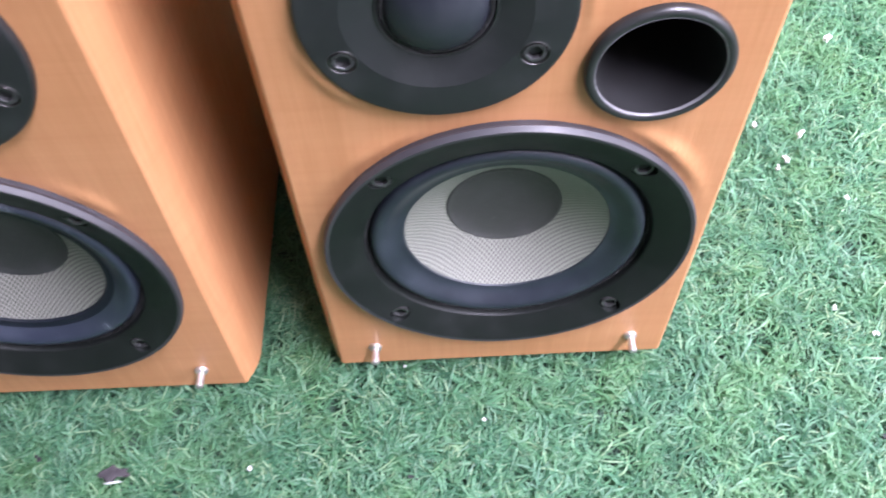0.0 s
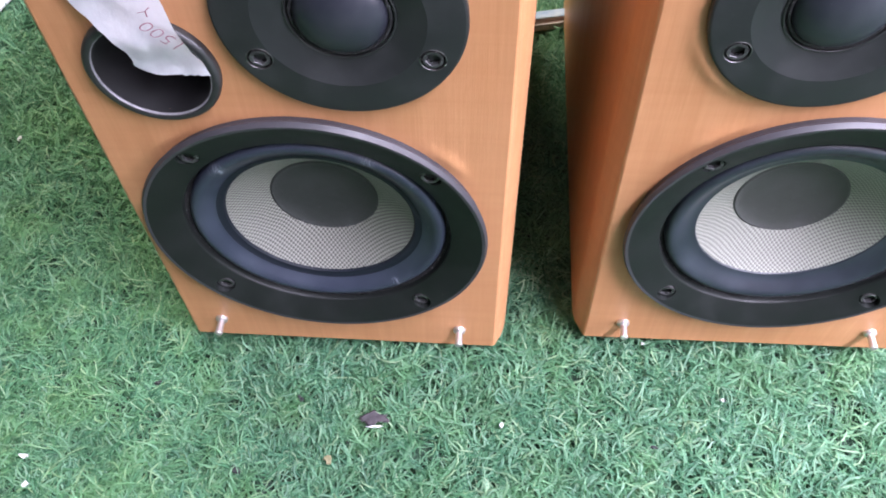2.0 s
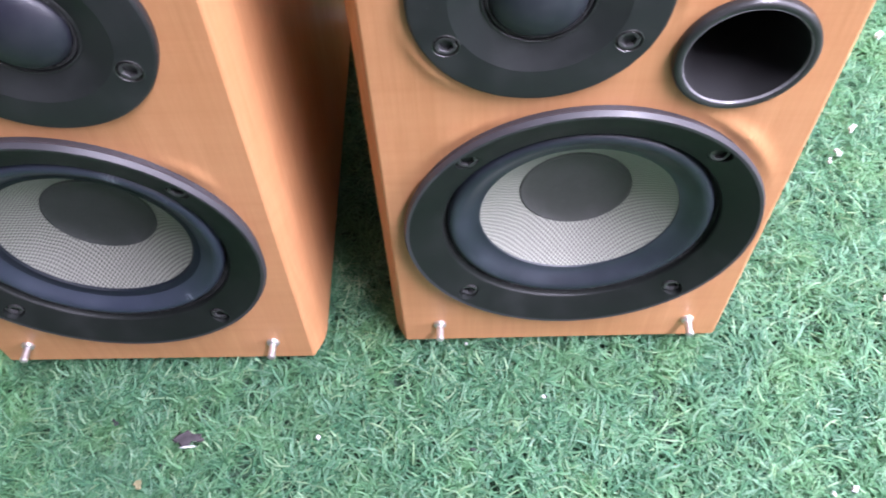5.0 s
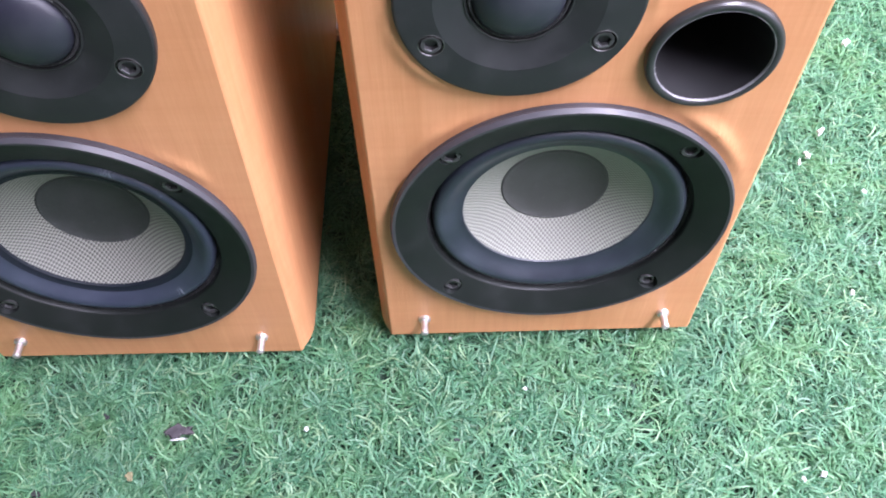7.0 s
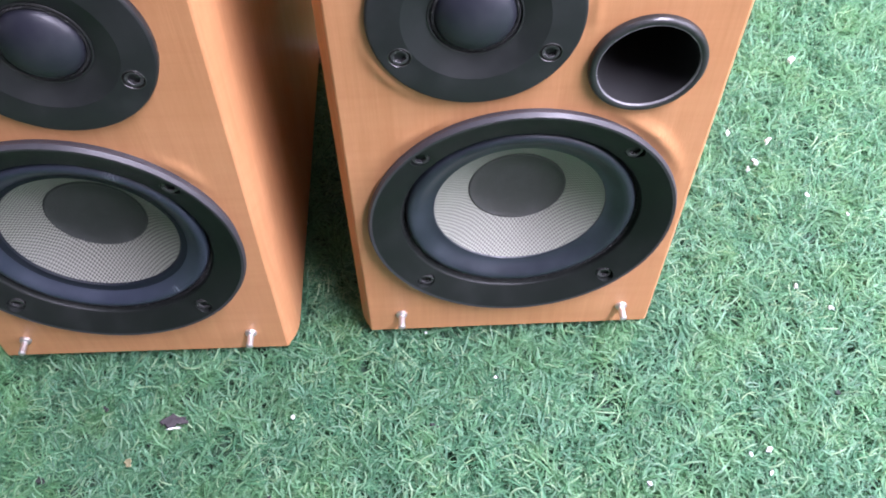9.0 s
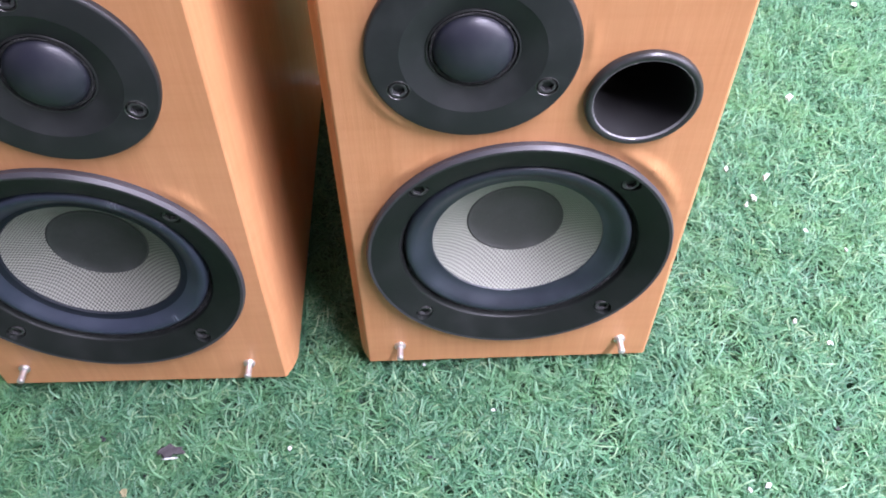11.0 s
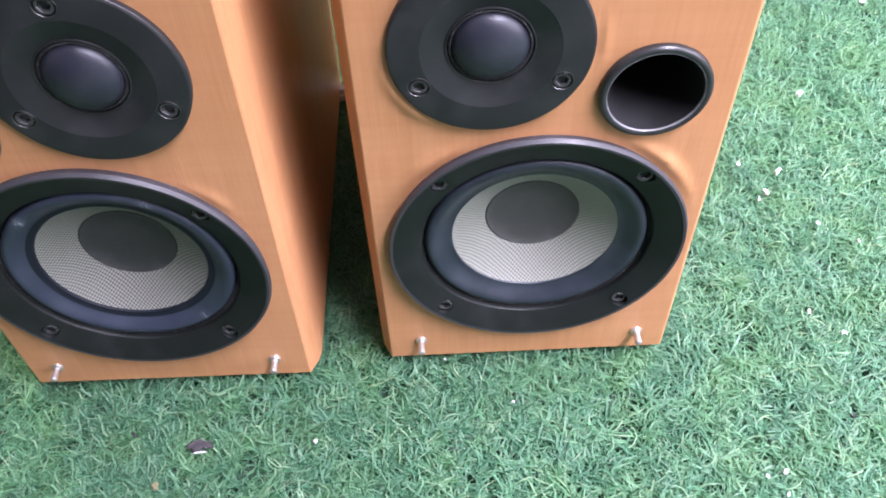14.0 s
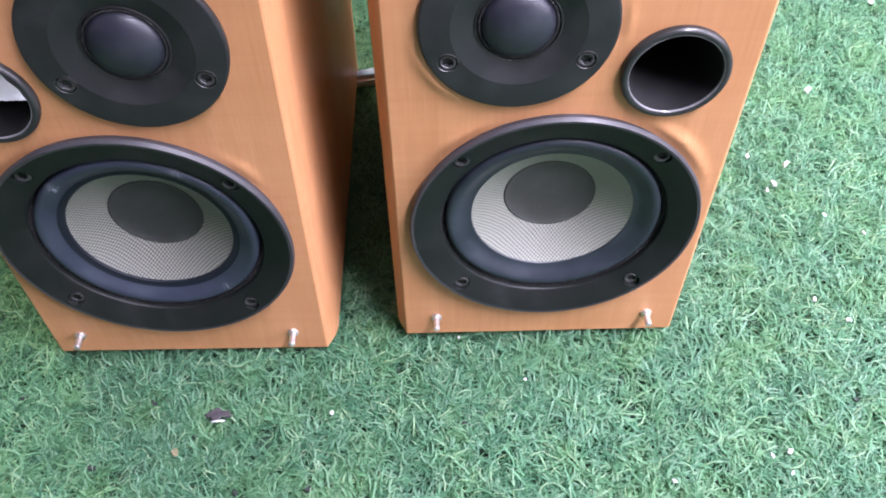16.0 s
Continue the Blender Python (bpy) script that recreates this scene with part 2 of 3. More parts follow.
def lathe(profile, segs=96, cap=False):
    """Turns (radius, y) points round the y axis."""
    bm = bmesh.new()
    rings = []
    for r, y in profile:
        if r < 1e-6:
            rings.append([bm.verts.new((0, y, 0))])
        else:
            rings.append([bm.verts.new((r * math.cos(2 * math.pi * k / segs), y, r * math.sin(2 * math.pi * k / segs))) for k in range(segs)])
    for a, b in zip(rings, rings[1:]):
        for k in range(segs):
            q = (k + 1) % segs
            if len(a) == 1:
                bm.faces.new((a[0], b[q], b[k]))
            elif len(b) == 1:
                bm.faces.new((a[k], a[q], b[0]))
            else:
                bm.faces.new((a[k], a[q], b[q], b[k]))
    return bm


def arc(cx, cy, rx, ry, a0, a1, n):
    return [(cx + rx * math.cos(radians(a0 + (a1 - a0) * i / n)), cy + ry * math.sin(radians(a0 + (a1 - a0) * i / n))) for i in range(n + 1)]


# ---- loudspeakers ----
HALF, FRONT, DEPTH, HEIGHT, CHAMFER = 0.0885, 0.082, 0.275, 0.328, 0.0095
WOOFER, TWEETER, PORT = (0.0008, 0.1078), (-0.0243, 0.2333), (0.0468, 0.2066)


def cabinet_mesh(side, swells, port_shift, port_lift):
    """The veneered box: a front with three round openings, chamfered upright edges, sides, back, top and bottom."""
    bm = bmesh.new()
    split_z, split_x, foot = 0.1855, 0.0192, 0.0036
    regions = [
        (WOOFER, 0.066, (-FRONT, FRONT, foot, split_z)),
        (TWEETER, 0.036, (-FRONT, split_x, split_z, HEIGHT)),
        ((PORT[0] + port_shift, PORT[1] + port_lift), 0.0215, (split_x, FRONT, split_z, HEIGHT))]
    for (cx, cz), r, (x0, x1, z0, z1) in regions:
        angles = [2 * math.pi * k / 144 for k in range(144)]
        angles += [math.atan2(z - cz, x - cx) % (2 * math.pi) for x in (x0, x1) for z in (z0, z1)]
        angles = sorted(set(round(a, 6) for a in angles))
        rows = []
        for a in angles:
            ca, sa = math.cos(a), math.sin(a)
            far = min([(x1 - cx) / ca if ca > 1e-9 else 9, (x0 - cx) / ca if ca < -1e-9 else 9,
                       (z1 - cz) / sa if sa > 1e-9 else 9, (z0 - cz) / sa if sa < -1e-9 else 9])
            row = [bm.verts.new((side * (cx + r * ca), 0.016, cz + r * sa))]
            for j in range(25):
                d = r + (far - r) * j / 24
                x, z = cx + d * ca, cz + d * sa
                edge = min(x - x0, x1 - x, z - z0, z1 - z)
                y = 0.0
                for sx, sz, radius, mid, width, high in swells:
                    rad, ang = math.hypot(x - sx, z - sz), math.degrees(math.atan2(z - sz, x - sx))
                    off = (ang - mid + 180) % 360 - 180
                    y -= high * math.exp(-((rad - radius) / 0.0030) ** 2) * math.exp(-(off / width) ** 2)
                row.append(bm.verts.new((side * x, y * min(1.0, edge / 0.004), z)))
            rows.append(row)
        for a, b in zip(rows, rows[1:] + rows[:1]):
            for j in range(25):
                bm.faces.new((a[j], a[j + 1], b[j + 1], b[j]))
    # plan of the box behind the front, with softly rounded chamfers
    def soft(p, q, s, n=4, reach=0.0022):
        u, v = (Vector(p) - Vector(q)).normalized() * reach, (Vector(s) - Vector(q)).normalized() * reach
        a, b, c = Vector(q) + u, Vector(q), Vector(q) + v
        return [(1 - t) ** 2 * a + 2 * t * (1 - t) * b + t * t * c for t in [i / n for i in range(n + 1)]]
    plan = [Vector((FRONT, 0))]
    plan += soft((FRONT, 0), (FRONT + 0.001, 0.0005), (HALF, CHAMFER), 2, 0.0008)
    plan += soft((FRONT, 0), (HALF, CHAMFER), (HALF, DEPTH), 8, 0.0085)
    plan += [Vector((HALF, DEPTH))]
    loop = plan + [Vector((-p.x, p.y)) for p in reversed(plan)]
    zs = (foot, HEIGHT)
    grid = [[bm.verts.new((p.x, p.y, z)) for z in zs] for p in loop]
    for a, b in zip(grid, grid[1:]):
        bm.faces.new((a[0], b[0], b[1], a[1]))
    bm.faces.new([g[0] for g in grid])
    bm.faces.new([g[1] for g in grid])
    return bm


def screw_mesh(radius, depth, recess):
    """A round head with a hexagonal socket, standing out of the plane y = 0 towards -y."""
    bm = lathe([(radius, 0.0), (radius, -depth * 0.7), (radius * 0.9, -depth), (radius * 0.66, -depth), (radius * 0.60, -depth * 0.85), (radius * 0.60, recess), (0, recess)], 24)
    for v in bm.verts:
        r = math.hypot(v.co.x, v.co.z)
        if 0.3 * radius < r < 0.68 * radius:
            a = math.atan2(v.co.z, v.co.x)
            k = math.cos(math.pi / 6) / math.cos((a % (math.pi / 3)) - math.pi / 6)
            v.co.x, v.co.z = v.co.x * k * 1.08, v.co.z * k * 1.08
    return bm


def drilled(bm, holes, radius, floor):
    """The closed mesh bm with round blind holes sunk from the front down to y = floor."""
    body, tool = mesh_of("body", bm, BEZEL), bmesh.new()
    for hx, hz in holes:
        bmesh.ops.create_cone(tool, cap_ends=True, segments=28, radius1=radius, radius2=radius, depth=0.02,
                              matrix=Matrix.Translation((hx, floor - 0.01, hz)) @ Matrix.Rotation(radians(90), 4, "X"))
    cutter, ob = new("cutter", mesh_of("cutter", tool, BEZEL)), new("blank", body)
    mod = ob.modifiers.new("holes", "BOOLEAN")
    mod.object, mod.operation, mod.solver = cutter, "DIFFERENCE", "EXACT"
    done = bpy.data.meshes.new_from_object(ob.evaluated_get(bpy.context.evaluated_depsgraph_get()))
    for o in (cutter, ob):
        bpy.data.objects.remove(o)
    out = bmesh.new()
    out.from_mesh(done)
    bpy.data.meshes.remove(done)
    return out


def speaker(x, y, z, lean, side, lift, port_lift, port_shift, woofer_turn, tweeter_turn, rubber, swells, label):
    thing = new("bookshelf_speaker")
    thing.location = (x, y, z)
    thing.rotation_euler = (0, radians(lean), 0)
    tagged(thing, label, "loudspeaker", "pair of bookshelf speakers")
    part("cabinet", cabinet_mesh(side, swells, port_shift, port_lift), WOOD, thing, "orange-brown cherry veneer box with chamfered edges", angle=28)

    # woofer
    wx, wz = side * WOOFER[0], WOOFER[1] + lift
    rim = [(0.0740, 0.0006), (0.0746, 0.0), (0.0748, -0.0040), (0.0750, -0.0056), (0.0746, -0.0061), (0.0608, -0.0010), (0.0603, -0.0006), (0.0600, 0.0004), (0.0598, 0.012), (0.064, 0.012), (0.066, 0.0006)]
    holes = [(0.0692 * math.cos(radians(45 + 90 * k + woofer_turn)), 0.0004 + 0.0692 * math.sin(radians(45 + 90 * k + woofer_turn))) for k in range(4)]
    woofer = part("woofer", drilled(lathe(rim + rim[:1], 160), holes, 0.0047, -0.0018), BEZEL, thing, "round bass driver with a satin black trim ring", (wx, 0, wz))
    # same black plastic as the ring; the grey stands in for reflected light
    part("outer_edge", lathe([(0.0752, 0.0004), (0.0753, -0.0022), (0.0766, -0.0034), (0.0769, -0.0041), (0.0761, -0.0060), (0.0759, -0.0063), (0.0745, -0.0061)], 160), SHEEN_EDGE, woofer, "bevelled outer edge of the ring, greyed for its sheen")
    up = (0, 0, 0.0004)
    part("gasket", lathe([(0.0600, 0.0020), (0.0595, 0.0032), (0.0588, 0.0038), (0.0580, 0.0048), (0.0566, 0.0078)], 128), GASKET, woofer, "thin black gap round the rubber")
    roll = [(0.0572, 0.0078), (0.0577, 0.0052), (0.0577, 0.0030), (0.0573, 0.0014), (0.0564, 0.0004), (0.0551, 0.0), (0.0536, 0.0002), (0.0520, 0.0011), (0.0504, 0.0023), (0.0488, 0.0035), (0.0473, 0.0045), (0.0460, 0.0051), (0.0449, 0.0054), (0.0438, 0.0056), (0.0430, 0.0068)]
    part("surround", lathe(roll, 128), rubber, woofer, "dark blue-grey rolled rubber edge", up)
    if side < 0:
        part("glue_ring", lathe([(0.0468, 0.0044), (0.0460, 0.0049), (0.0450, 0.0052), (0.0437, 0.0054), (0.0429, 0.0066)], 128), GLUE, woofer, "black glue line inside the rubber", up)
    cone = [(0.0438, 0.0059)] + [(0.0438 - 0.0190 * t, 0.0059 + 0.0140 * (t ** 0.95)) for t in [i / 14 for i in range(1, 15)]] + [(0.022, 0.0222)]
    part("cone", lathe(cone, 128), WEAVE if side > 0 else WEAVE_DARK, woofer, "grey woven fibre cone" if side > 0 else "darker grey woven fibre cone", up)
    part("dust_cap", lathe([(0.0255, 0.0204), (0.0252, 0.0194), (0.0243, 0.0191)] + [(0.0238 * math.cos(t), 0.0191 + 0.0030 * math.sin(t)) for t in [math.pi / 2 * i / 10 for i in range(1, 10)]] + [(0.0, 0.0221)], 96), CAP if side > 0 else CAP_DARK, woofer, "charcoal dished dust cap" if side > 0 else "near-black dished dust cap", up)
    for k, (hx, hz) in enumerate(holes):
        s = part("screw", screw_mesh(0.0042, 0.0015, 0.0022), BLACK_STEEL, woofer, "black hex socket screw", (hx, -0.0018, hz))
        s.rotation_euler = (0, radians(17 * k), 0)

    # tweeter
    tx, tz = side * TWEETER[0] - (0.0 if side > 0 else 0.0010), TWEETER[1]
    dish = [(0.0292 - 0.0104 * t, -0.0036 + 0.0036 * t) for t in [k / 12 for k in range(13)]]
    plate = [(0.0422, 0.0004), (0.0428, 0.0), (0.0429, -0.0024), (0.0426, -0.0031), (0.0419, -0.0035), (0.0412, -0.0036)] + dish + [(0.0183, 0.0), (0.0181, 0.006), (0.030, 0.006), (0.034, 0.0004)]
    holes = [(0.0348 * math.cos(radians(90 + 120 * k + tweeter_turn)), 0.0008 + 0.0348 * math.sin(radians(90 + 120 * k + tweeter_turn))) for k in range(3)]
    tweeter = part("tweeter", drilled(lathe(plate + plate[:1], 144), holes, 0.0047, -0.0016), PLATE, thing, "round treble driver on a matt black plate", (tx, 0, tz), 12)
    part("trim_ring", lathe([(0.0189, -0.0002), (0.0187, -0.0006), (0.0183, -0.0007), (0.0180, -0.0003), (0.0179, 0.003)], 96), PORT_RING, tweeter, "thin grey ring round the dome")
    part("gasket", lathe([(0.0180, 0.0012), (0.0176, 0.0012)] + arc(0.0168, 0.0006, 0.0008, 0.0011, 0, -180, 8) + [(0.0157, 0.0018)], 96), GASKET, tweeter, "black fabric edge of the dome")
    part("dome", lathe([(0.0160 * math.cos(t), 0.0008 - 0.0076 * math.sin(t)) for t in [math.pi / 2 * i / 14 for i in range(14)]] + [(0.0, -0.0068)], 96), DOME, tweeter, "soft black dome")
    for k, (hx, hz) in enumerate(holes):
        s = part("screw", screw_mesh(0.0040, 0.0019, 0.0020), BLACK_STEEL, tweeter, "black hex socket screw with a worn rim", (hx, -0.0016, hz))
        s.rotation_euler = (0, radians(23 * k), 0)
        part("washer", lathe([(0.0049, -0.0033), (0.0048, -0.0037), (0.0046, -0.0038), (0.0044, -0.0036), (0.0043, -0.0026)], 32), WORN_STEEL, tweeter, "grey worn rim of the screw hole", (hx, 0, hz))

    # bass port
    px, pz = side * (PORT[0] + port_shift), PORT[1] + port_lift
    lip = [(0.0238, 0.0006), (0.0245, 0.0), (0.0246, -0.0018), (0.0244, -0.0026), (0.0236, -0.0035), (0.0230, -0.0037), (0.0219, -0.0036), (0.0214, -0.0032)]
    port = part("bass_port", lathe(lip, 96), PORT_RING, thing, "round satin black port ring", (px, 0, pz))
    part("glint_edge", lathe([(0.0214, -0.0032), (0.0212, -0.0033), (0.0210, -0.0031), (0.0208, -0.0026), (0.0208, -0.0022)], 96), PORT_GLINT, port, "polished inner edge, lightened for its highlight")
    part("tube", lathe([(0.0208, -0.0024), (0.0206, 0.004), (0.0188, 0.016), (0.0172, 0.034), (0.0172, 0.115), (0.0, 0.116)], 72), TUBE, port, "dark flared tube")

    # grille pins
    for s in (-1, 1):
        pin = [(0.0, -0.0100), (0.0014, -0.0100), (0.0020, -0.0095), (0.0021, -0.0087), (0.0019, -0.0080), (0.0019, -0.0026), (0.0024, -0.0020), (0.0031, -0.0016), (0.0033, -0.0009), (0.0033, 0.0)]
        part("grille_pin", lathe(pin, 24), STEEL, thing, "short bright metal pin", (side * 0.001 + s * 0.0645, 0, 0.0208))
    return thing


speaker(0.0, 0.0, 0.0, 0.0, 1, 0.0, 0.0, 0.0, 0.0, 0.0, RUBBER, [
    (*WOOFER, 0.0806, 43, 16, 0.0019), (*WOOFER, 0.0808, 131, 11, 0.0013), (*WOOFER, 0.0792, 231, 16, 0.0013),
    (*TWEETER, 0.0460, 218, 22, 0.0018), (*TWEETER, 0.0462, 2, 14, 0.0007)],
    "cherry-veneered bookshelf speaker, grille off, standing on artificial grass")
speaker(-0.2147, -0.0085, 0.0008, 0.8, -1, 0.0002, -0.0004, 0.0004, -4.0, 2.0, RUBBER_WORN, [
    (*WOOFER, 0.0795, 138, 8, 0.0010), (*WOOFER, 0.0805, 47, 10, 0.0007), (*WOOFER, 0.0785, 318, 9, 0.0006)],
    "cherry-veneered bookshelf speaker, paper slip in its port, on artificial grass")


# ---- paper price slip in the port of the left speaker ----
def paper_slip():
    slip = new("paper_slip")
    slip.location = (-0.2485, -0.0125, 0.2120)
    tagged(slip, "torn white paper slip with a handwritten price, hanging over the port", "paper slip")
    nu, nv = 24, 26
    bm = bmesh.new()
    rows = []
    for j in range(nv + 1):
        t = j / nv
        left = float(np.interp(t, (0, 0.10, 0.33, 0.53, 0.75, 1.0), (-0.0085, -0.0122, -0.0124, -0.0180, -0.0260, -0.0330)))
        right = 0.0135 - 0.0150 * t
        row = []
        for i in range(nu + 1):
            s = i / nu
            x = left + (right - left) * s
            torn = 0.0011 * noise.noise((s * 9, 3.1, 0)) + 0.0006 * noise.noise((s * 27, 7.7, 0))
            z = (0.033 + 0.018 * s) * t + torn * (1 - t)
            z += (0.0010 * (1 - s / 0.3) ** 2 if s < 0.3 else 0.0) * (1 - t) ** 2
            y = -0.0016 - 0.0035 * math.exp(-((t - 0.42) / 0.22) ** 2) - 0.002 * (1 - t) + 0.0009 * noise.noise((s * 3, t * 4, 2.0)) + 0.0042 * t * t
            row.append(bm.verts.new((x + 0.0006 * noise.noise((1.3, t * 11, s)), y, z)))
        rows.append(row)
    for a, b in zip(rows, rows[1:]):
        for i in range(nu):
            bm.faces.new((a[i], a[i + 1], b[i + 1], b[i]))
    bmesh.ops.solidify(bm, geom=bm.faces[:], thickness=0.00018)
    part("sheet", bm, PAPER, slip, "torn white paper", angle=50)
    # the price, written upside down in red ink
    for text, x, z, turn, size in (("1500", 0.0084, 0.0212, 137, 0.0076), ("Y", 0.0040, 0.0285, 150, 0.0070)):
        cu = bpy.data.curves.new("price", "FONT")
        cu.body, cu.size, cu.extrude, cu.align_x, cu.align_y = text, size, 0.00004, "CENTER", "CENTER"
        cu.offset = -0.00018
        cu.shear = 0.25
        tmp = bpy.data.objects.new("price", cu)
        me = bpy.data.meshes.new_from_object(tmp)
        bpy.data.objects.remove(tmp)
        me.materials.append(INK)
        ob = new("price", me)
        ob.parent = slip
        ob.matrix_basis = Matrix.Translation((x - 0.004, -0.0080 if text == "1500" else -0.0042, z)) @ Matrix.Rotation(radians(90), 4, "X") @ Matrix.Rotation(radians(turn), 4, "Z")
        tagged(ob, "handwritten price in red ink")
    return slip


paper_slip()


# ---- things behind ----
def batten():
    thing = new("wooden_batten")
    thing.location = (-0.1056, 0.2576, -0.004)
    thing.rotation_euler = (0, 0, radians(12.5))
    tagged(thing, "thin weathered grey-brown batten lying on the grass", "batten")
    for name, mat, size, z in (("bar", BATTEN, (0.30, 0.011, 0.0105), 0.00525), ("top_strip", BATTEN_TOP, (0.30, 0.0078, 0.0012), 0.0109)):
        bm = bmesh.new()
        bmesh.ops.create_cube(bm, size=1)
        bmesh.ops.scale(bm, vec=size, verts=bm.verts)
        bmesh.ops.bevel(bm, geom=bm.edges[:], offset=min(size) * 0.25, segments=2, affect="EDGES")
        part(name, bm, mat, thing, "bluish white top edge" if name == "top_strip" else "", (0, 0.0014 if name == "top_strip" else 0, z))


batten()


def cable():
    cu = bpy.data.curves.new("cable", "CURVE")
    cu.dimensions, cu.bevel_depth, cu.bevel_resolution = "3D", 0.0032, 4
    sp = cu.splines.new("BEZIER")
    pts = [(-0.575, 0.203, -0.001), (-0.524, 0.248, 0.0), (-0.510, 0.284, 0.0), (-0.484, 0.350, -0.001)]
    sp.bezier_points.add(len(pts) - 1)
    for b, p in zip(sp.bezier_points, pts):
        b.co, b.handle_left_type, b.handle_right_type = p, "AUTO", "AUTO"
    tmp = bpy.data.objects.new("cable", cu)
    me = bpy.data.meshes.new_from_object(tmp)
    bpy.data.objects.remove(tmp)
    me.materials.append(CABLE)
    tagged(new("cable", me), "white round cable lying on the artificial grass", "cable")


cable()

# ---- unseen plain room, added to close the place and shape the light ----
def box(name, lo, hi, mat, label):
    bm = bmesh.new()
    bmesh.ops.create_cube(bm, size=1)
    for v in bm.verts:
        v.co = Vector([(lo[k] + hi[k]) / 2 + v.co[k] * (hi[k] - lo[k]) for k in range(3)])
    return tagged(new(name, mesh_of(name, bm, mat)), label, "ceiling" if name == "ceiling" else "wall", kind="structure")


def room():
    x0, x1, y0, y1, h = ROOM
    g, t = -0.012, 0.12
    box("wall_west", (x0 - t, y0, g), (x0, y1, h), PAINT, "plain wall added out of view")
    bm = bmesh.new()
    edges = [y0, *(y for w in ADDED_WINDOWS for y in w[:2]), y1]
    pieces = [(ya, yb, g, h) for ya, yb in zip(edges[::2], edges[1::2])]
    pieces += [(wy0, wy1, za, zb) for wy0, wy1, _ in ADDED_WINDOWS for za, zb in ((g, SILL), (HEAD, h))]
    for ya, yb, za, zb in pieces:
        for v in bmesh.ops.create_cube(bm, size=1)["verts"]:
            v.co = Vector((x1 + t / 2 + v.co.x * t, (ya + yb) / 2 + v.co.y * (yb - ya), (za + zb) / 2 + v.co.z * (zb - za)))
    tagged(new("wall_east", mesh_of("wall_east", bm, PAINT)), "plain wall added out of view, with window openings", "wall", kind="structure")
    box("wall_south", (x0 - t, y0 - t, g), (x1 + t, y0, h), PAINT, "plain wall added out of view")
    box("wall_north", (x0 - t, y1, g), (x1 + t, y1 + t, h), PAINT, "plain wall added out of view")
    bm = bmesh.new()
    xs = sorted({x0 - t, x1 + t, *(o[0] for o in ADDED_OPENINGS), *(o[1] for o in ADDED_OPENINGS)})
    ys = sorted({y0 - t, y1 + t, *(o[2] for o in ADDED_OPENINGS), *(o[3] for o in ADDED_OPENINGS)})
    for xa, xb in zip(xs, xs[1:]):
        for ya, yb in zip(ys, ys[1:]):
            mx, my = (xa + xb) / 2, (ya + yb) / 2
            if any(o[0] < mx < o[1] and o[2] < my < o[3] for o in ADDED_OPENINGS):
                continue
            for v in bmesh.ops.create_cube(bm, size=1)["verts"]:
                v.co = Vector((mx + v.co.x * (xb - xa), my + v.co.y * (yb - ya), h + 0.05 + v.co.z * 0.1))
    tagged(new("ceiling", mesh_of("ceiling", bm, PAINT)), "plain ceiling added out of view, with roof openings", "ceiling", kind="structure")


room()

# ---- ground and turf ----
GROUND_Z = -0.012
bm = bmesh.new()
bmesh.ops.create_grid(bm, x_segments=4, y_segments=4, size=60)
ground = new("ground", mesh_of("ground", bm, BACKING))
ground.location = (0, 0, GROUND_Z)
tagged(ground, "dark green backing of artificial grass", "ground", kind="structure")


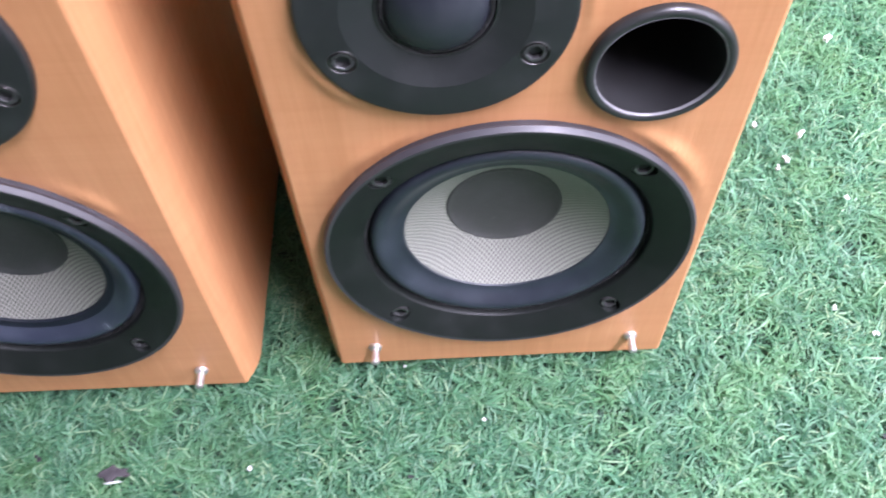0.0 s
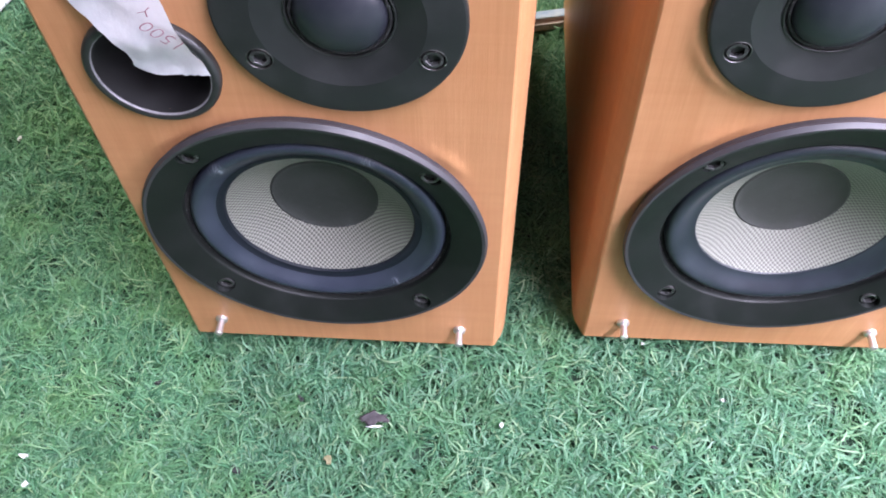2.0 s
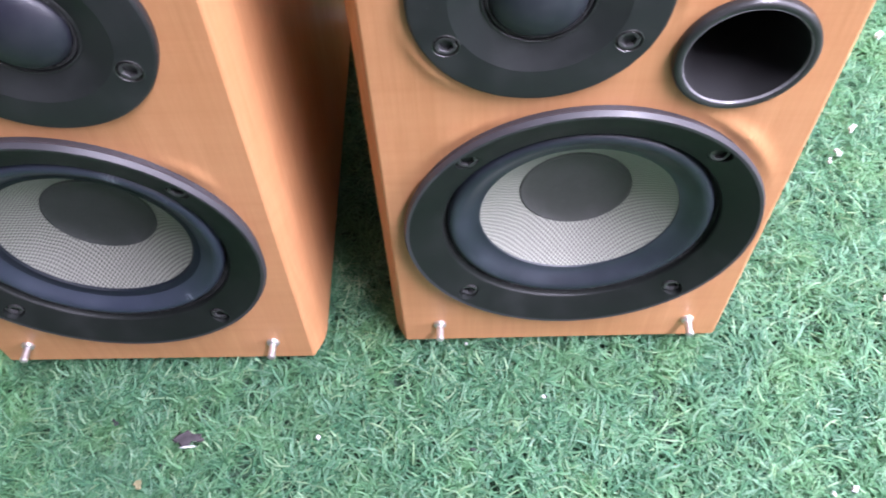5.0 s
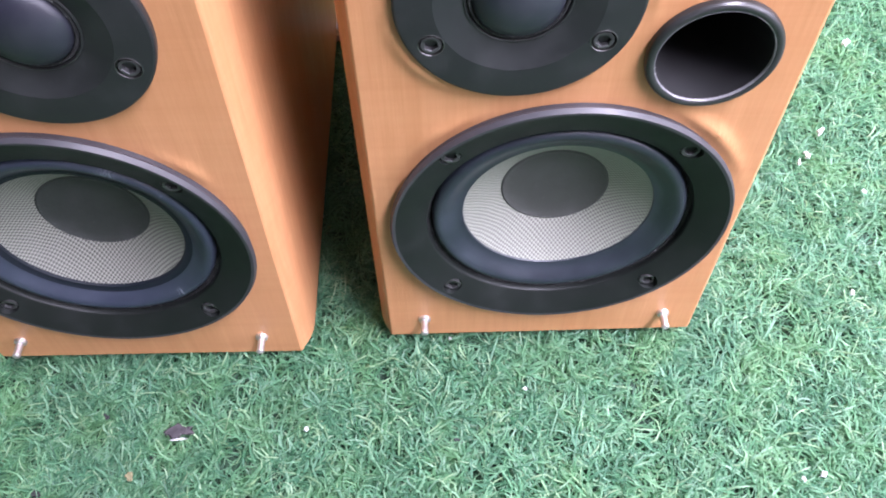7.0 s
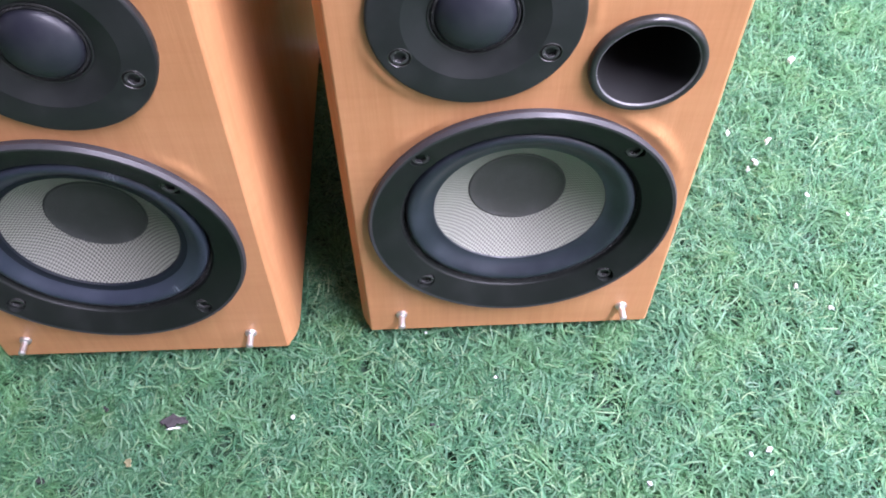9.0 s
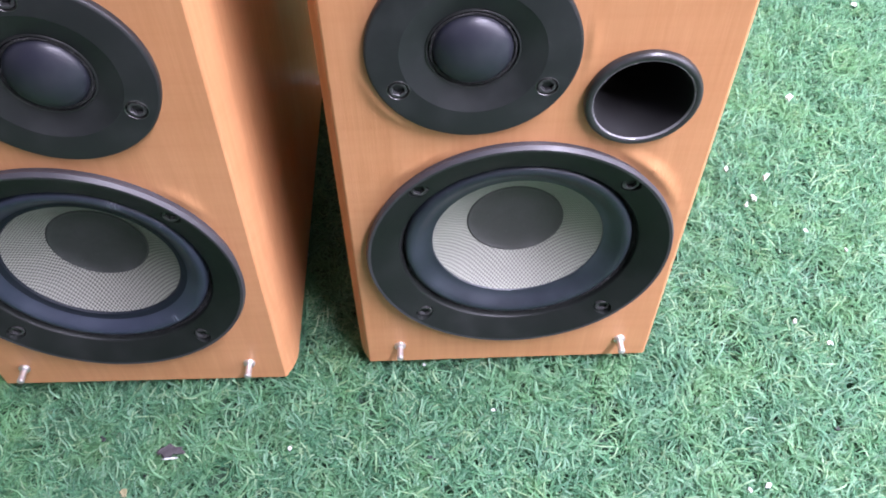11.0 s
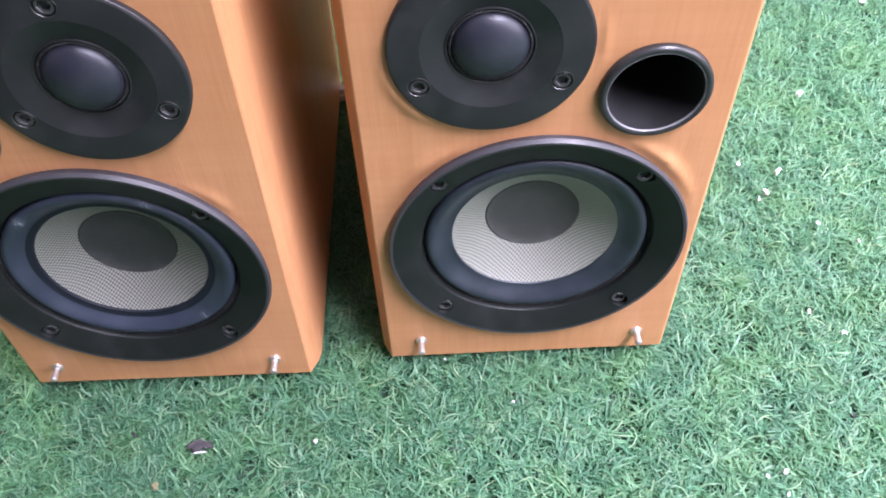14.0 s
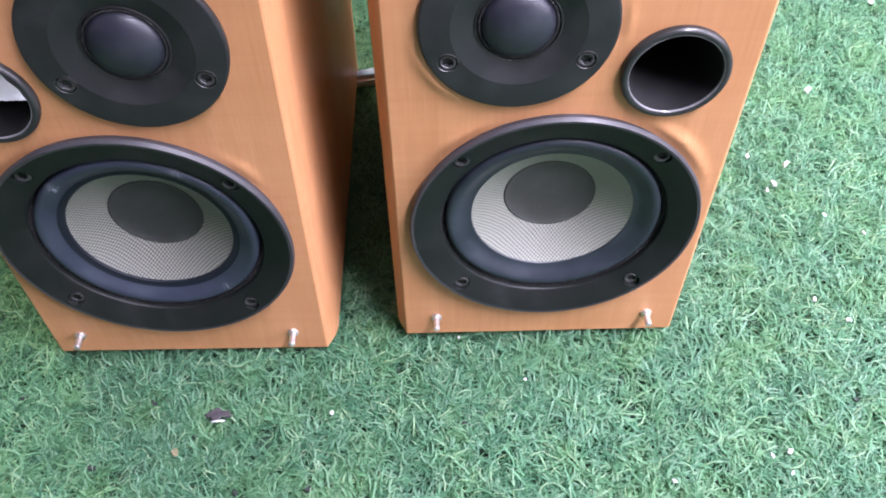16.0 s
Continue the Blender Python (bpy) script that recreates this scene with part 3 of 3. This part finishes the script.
def turf(name, x0, x1, y0, y1, tufts, seed, label):
    """Curled plastic blades in tufts, as one mesh; under the boxes they lie pressed flat."""
    rng = np.random.default_rng(seed)
    per = 7
    n = tufts * per
    tx, ty = rng.uniform(x0, x1, tufts), rng.uniform(y0, y1, tufts)
    bare = np.array([noise.noise((70 * a, 70 * b, 4.0)) for a, b in zip(tx, ty)]) > 0.42
    tx, ty = tx[~bare], ty[~bare]
    tufts = len(tx)
    n = tufts * per
    x = np.repeat(tx, per) + rng.normal(0, 0.0013, n)
    y = np.repeat(ty, per) + rng.normal(0, 0.0013, n)
    under = np.zeros(n, bool)
    for cx, cy in ((0.0, 0.0), (-0.2147, -0.0085)):
        under |= (abs(x - cx) < HALF - 0.001) & (y > cy + 0.001) & (y < cy + DEPTH - 0.001)
    deep = np.zeros(n, bool)
    for cx, cy in ((0.0, 0.0), (-0.2147, -0.0085)):
        deep |= (abs(x - cx) < HALF - 0.02) & (y > cy + 0.025) & (y < cy + DEPTH - 0.025)
    keep = ~deep
    x, y, under = x[keep], y[keep], under[keep]
    n = len(x)
    az = np.repeat(rng.uniform(0, 2 * np.pi, tufts), per)[keep] + rng.normal(0, 1.1, n)
    length = rng.uniform(0.008, 0.021, n)
    width = rng.uniform(0.00025, 0.00054, n)
    lean = np.radians(rng.uniform(30, 85, n))
    curl = np.radians(rng.uniform(0, 60, n))
    sway = rng.normal(0, 1.6, n)
    layer = rng.uniform(-0.0050, 0.0052, n)
    root = rng.uniform(GROUND_Z, -0.0045, n)
    steps = 5
    px, py, pz = x.copy(), y.copy(), root
    verts = np.zeros((n, 2 * steps - 1, 3))
    for k in range(steps):
        s = k / (steps - 1)
        a = az + sway * s
        w = width * (1.0 - 0.3 * s * s)
        ox, oy = -np.sin(a) * w, np.cos(a) * w
        top = np.where(under, np.minimum(layer, 0.0030), layer)
        z = np.minimum(pz, top)
        if k < steps - 1:
            verts[:, 2 * k] = np.stack([px - ox, py - oy, z - w * 0.25], 1)
            verts[:, 2 * k + 1] = np.stack([px + ox, py + oy, z + w * 0.25], 1)
        else:
            verts[:, 2 * k] = np.stack([px, py, z], 1)
        th = lean + curl * s
        d = length / (steps - 1)
        px, py, pz = px + np.cos(a) * np.sin(th) * d, py + np.sin(a) * np.sin(th) * d, pz + np.cos(th) * d
    per_v = 2 * steps - 1
    quads = np.array([[2 * k, 2 * k + 1, 2 * k + 3, 2 * k + 2] for k in range(steps - 2)])
    tri = np.array([2 * steps - 4, 2 * steps - 3, 2 * steps - 2])
    base = (np.arange(n) * per_v)[:, None]
    loops = np.concatenate([(base + quads.ravel()[None]), base + tri[None]], 1).ravel()
    sizes = np.tile([4] * (steps - 2) + [3], n)
    starts = np.concatenate([[0], np.cumsum(sizes)[:-1]])
    me = bpy.data.meshes.new(name)
    me.vertices.add(n * per_v)
    me.vertices.foreach_set("co", verts.ravel())
    me.loops.add(len(loops))
    me.loops.foreach_set("vertex_index", loops.astype(np.int32))
    me.polygons.add(len(sizes))
    me.polygons.foreach_set("loop_start", starts.astype(np.int32))
    me.polygons.foreach_set("use_smooth", np.ones(len(sizes), bool))
    me.update(calc_edges=True)
    me.validate()
    me.materials.append(BLADES)
    return tagged(new(name, me), label, "artificial grass", kind="stuff")


turf("artificial_grass", -0.62, 0.46, -0.20, 0.44, 44000, 5, "tangled green plastic blades of artificial grass")


# ---- small litter on the turf ----
def flake(name, x, y, size, seed, mat, label, category, flat=0.35, k=9, rough=0.45):
    rng = random.Random(seed)
    bm = bmesh.new()
    ring = [(size * rng.uniform(rough, 1.0) * math.cos(2 * math.pi * i / k), size * rng.uniform(0.15, 0.6) * math.sin(2 * math.pi * i / k)) for i in range(k)]
    low = [bm.verts.new((a, b, rng.uniform(-0.0004, 0.0004))) for a, b in ring]
    high = [bm.verts.new((a * 0.85, b * 0.85, size * flat + rng.uniform(0, 0.0005))) for a, b in ring]
    bm.faces.new(low)
    bm.faces.new(high)
    for i in range(k):
        bm.faces.new((low[i], low[(i + 1) % k], high[(i + 1) % k], high[i]))
    ob = new(name, mesh_of(name, bm, mat))
    ob.location = (x, y, 0.0008)
    ob.rotation_euler = (rng.uniform(-0.3, 0.3), rng.uniform(-0.3, 0.3), rng.uniform(0, 6.28))
    return tagged(ob, label, category, "litter on the grass")


BITS = [(0.2386, 0.228, 5.5), (0.1716, 0.154, 3.0), (0.1976, 0.145, 4.5), (0.1836, 0.125, 4.0), (0.1766, 0.119, 2.6), (0.2106, 0.094, 2.6),
        (0.2326, 0.076, 2.4), (0.1816, 0.021, 2.6), (0.1996, 0.004, 2.2), (0.1363, -0.085, 3.4), (0.1258, -0.0869, 2.2), (-0.453, 0.133, 2.6),
        (-0.375, -0.083, 3.6), (-0.369, -0.098, 3.0), (-0.127, 0.085, 2.0), (-0.127, -0.054, 2.4), (-0.0105, -0.0337, 2.0), (0.3296, 0.346, 4.0),
        (-0.0498, -0.0022, 1.6), (0.1823, 0.0208, 2.2), (0.0673, -0.1017, 2.8), (0.198, 0.0043, 2.0), (0.1339, -0.0985, 2.6)]
for i, (fx, fy, fs) in enumerate(BITS):
    flake("white_flake", fx, fy, fs / 1000, i + 1, FLAKE, "small white flake caught in the artificial grass", "flake")
leaf = flake("dead_leaf", -0.1936, -0.0537, 0.0088, 40, LEAF, "crumbled dark brown leaf lying in the grass", "leaf", 0.10, 19, 0.7)
leaf.rotation_euler = (0.15, 0.05, 0.05)
bit = flake("white_flake", -0.1931, -0.0582, 0.0064, 43, FLAKE, "small white flake beside the crumbled leaf", "flake", 0.10, 17, 0.5)
bit.rotation_euler, bit.location.z, bit.scale = (0.2, 0, 0.1), 0.0020, (0.9, 0.2, 1)
leaf.location.z = 0.0018
flake("red_crumb", -0.009, -0.0337, 0.0015, 42, LEAF, "tiny reddish crumb in the grass", "crumb")

# earth crumbs, also standing in for dark gaps among blades, and one dry leaf
CRUMBS = [(-0.2634, -0.0836, 5.5), (-0.3294, -0.105, 5.0), (-0.3154, -0.037, 4.0), (-0.2632, -0.0837, 5.0), (-0.1782, -0.1007, 4.5),
          (-0.2067, -0.065, 3.5), (-0.137, -0.0994, 4.5), (-0.2358, -0.0419, 3.8), (-0.0469, -0.0609, 4.0), (0.1867, -0.0508, 3.5)]
for i, (fx, fy, fs) in enumerate(CRUMBS):
    crumb = flake("earth_gap_crumb", fx, fy, fs / 1300, 60 + i, EARTH, "dark grey crumb of earth, also standing for a dark gap", "crumb", 0.3, 15, 0.5)
    crumb.location.z = -0.0028
dry = flake("dry_leaf", -0.2153, -0.0771, 0.0042, 81, DRY, "small dry tan leaf lying in the grass", "leaf", 0.12, 13, 0.6)
dry.location.z = 0.0016
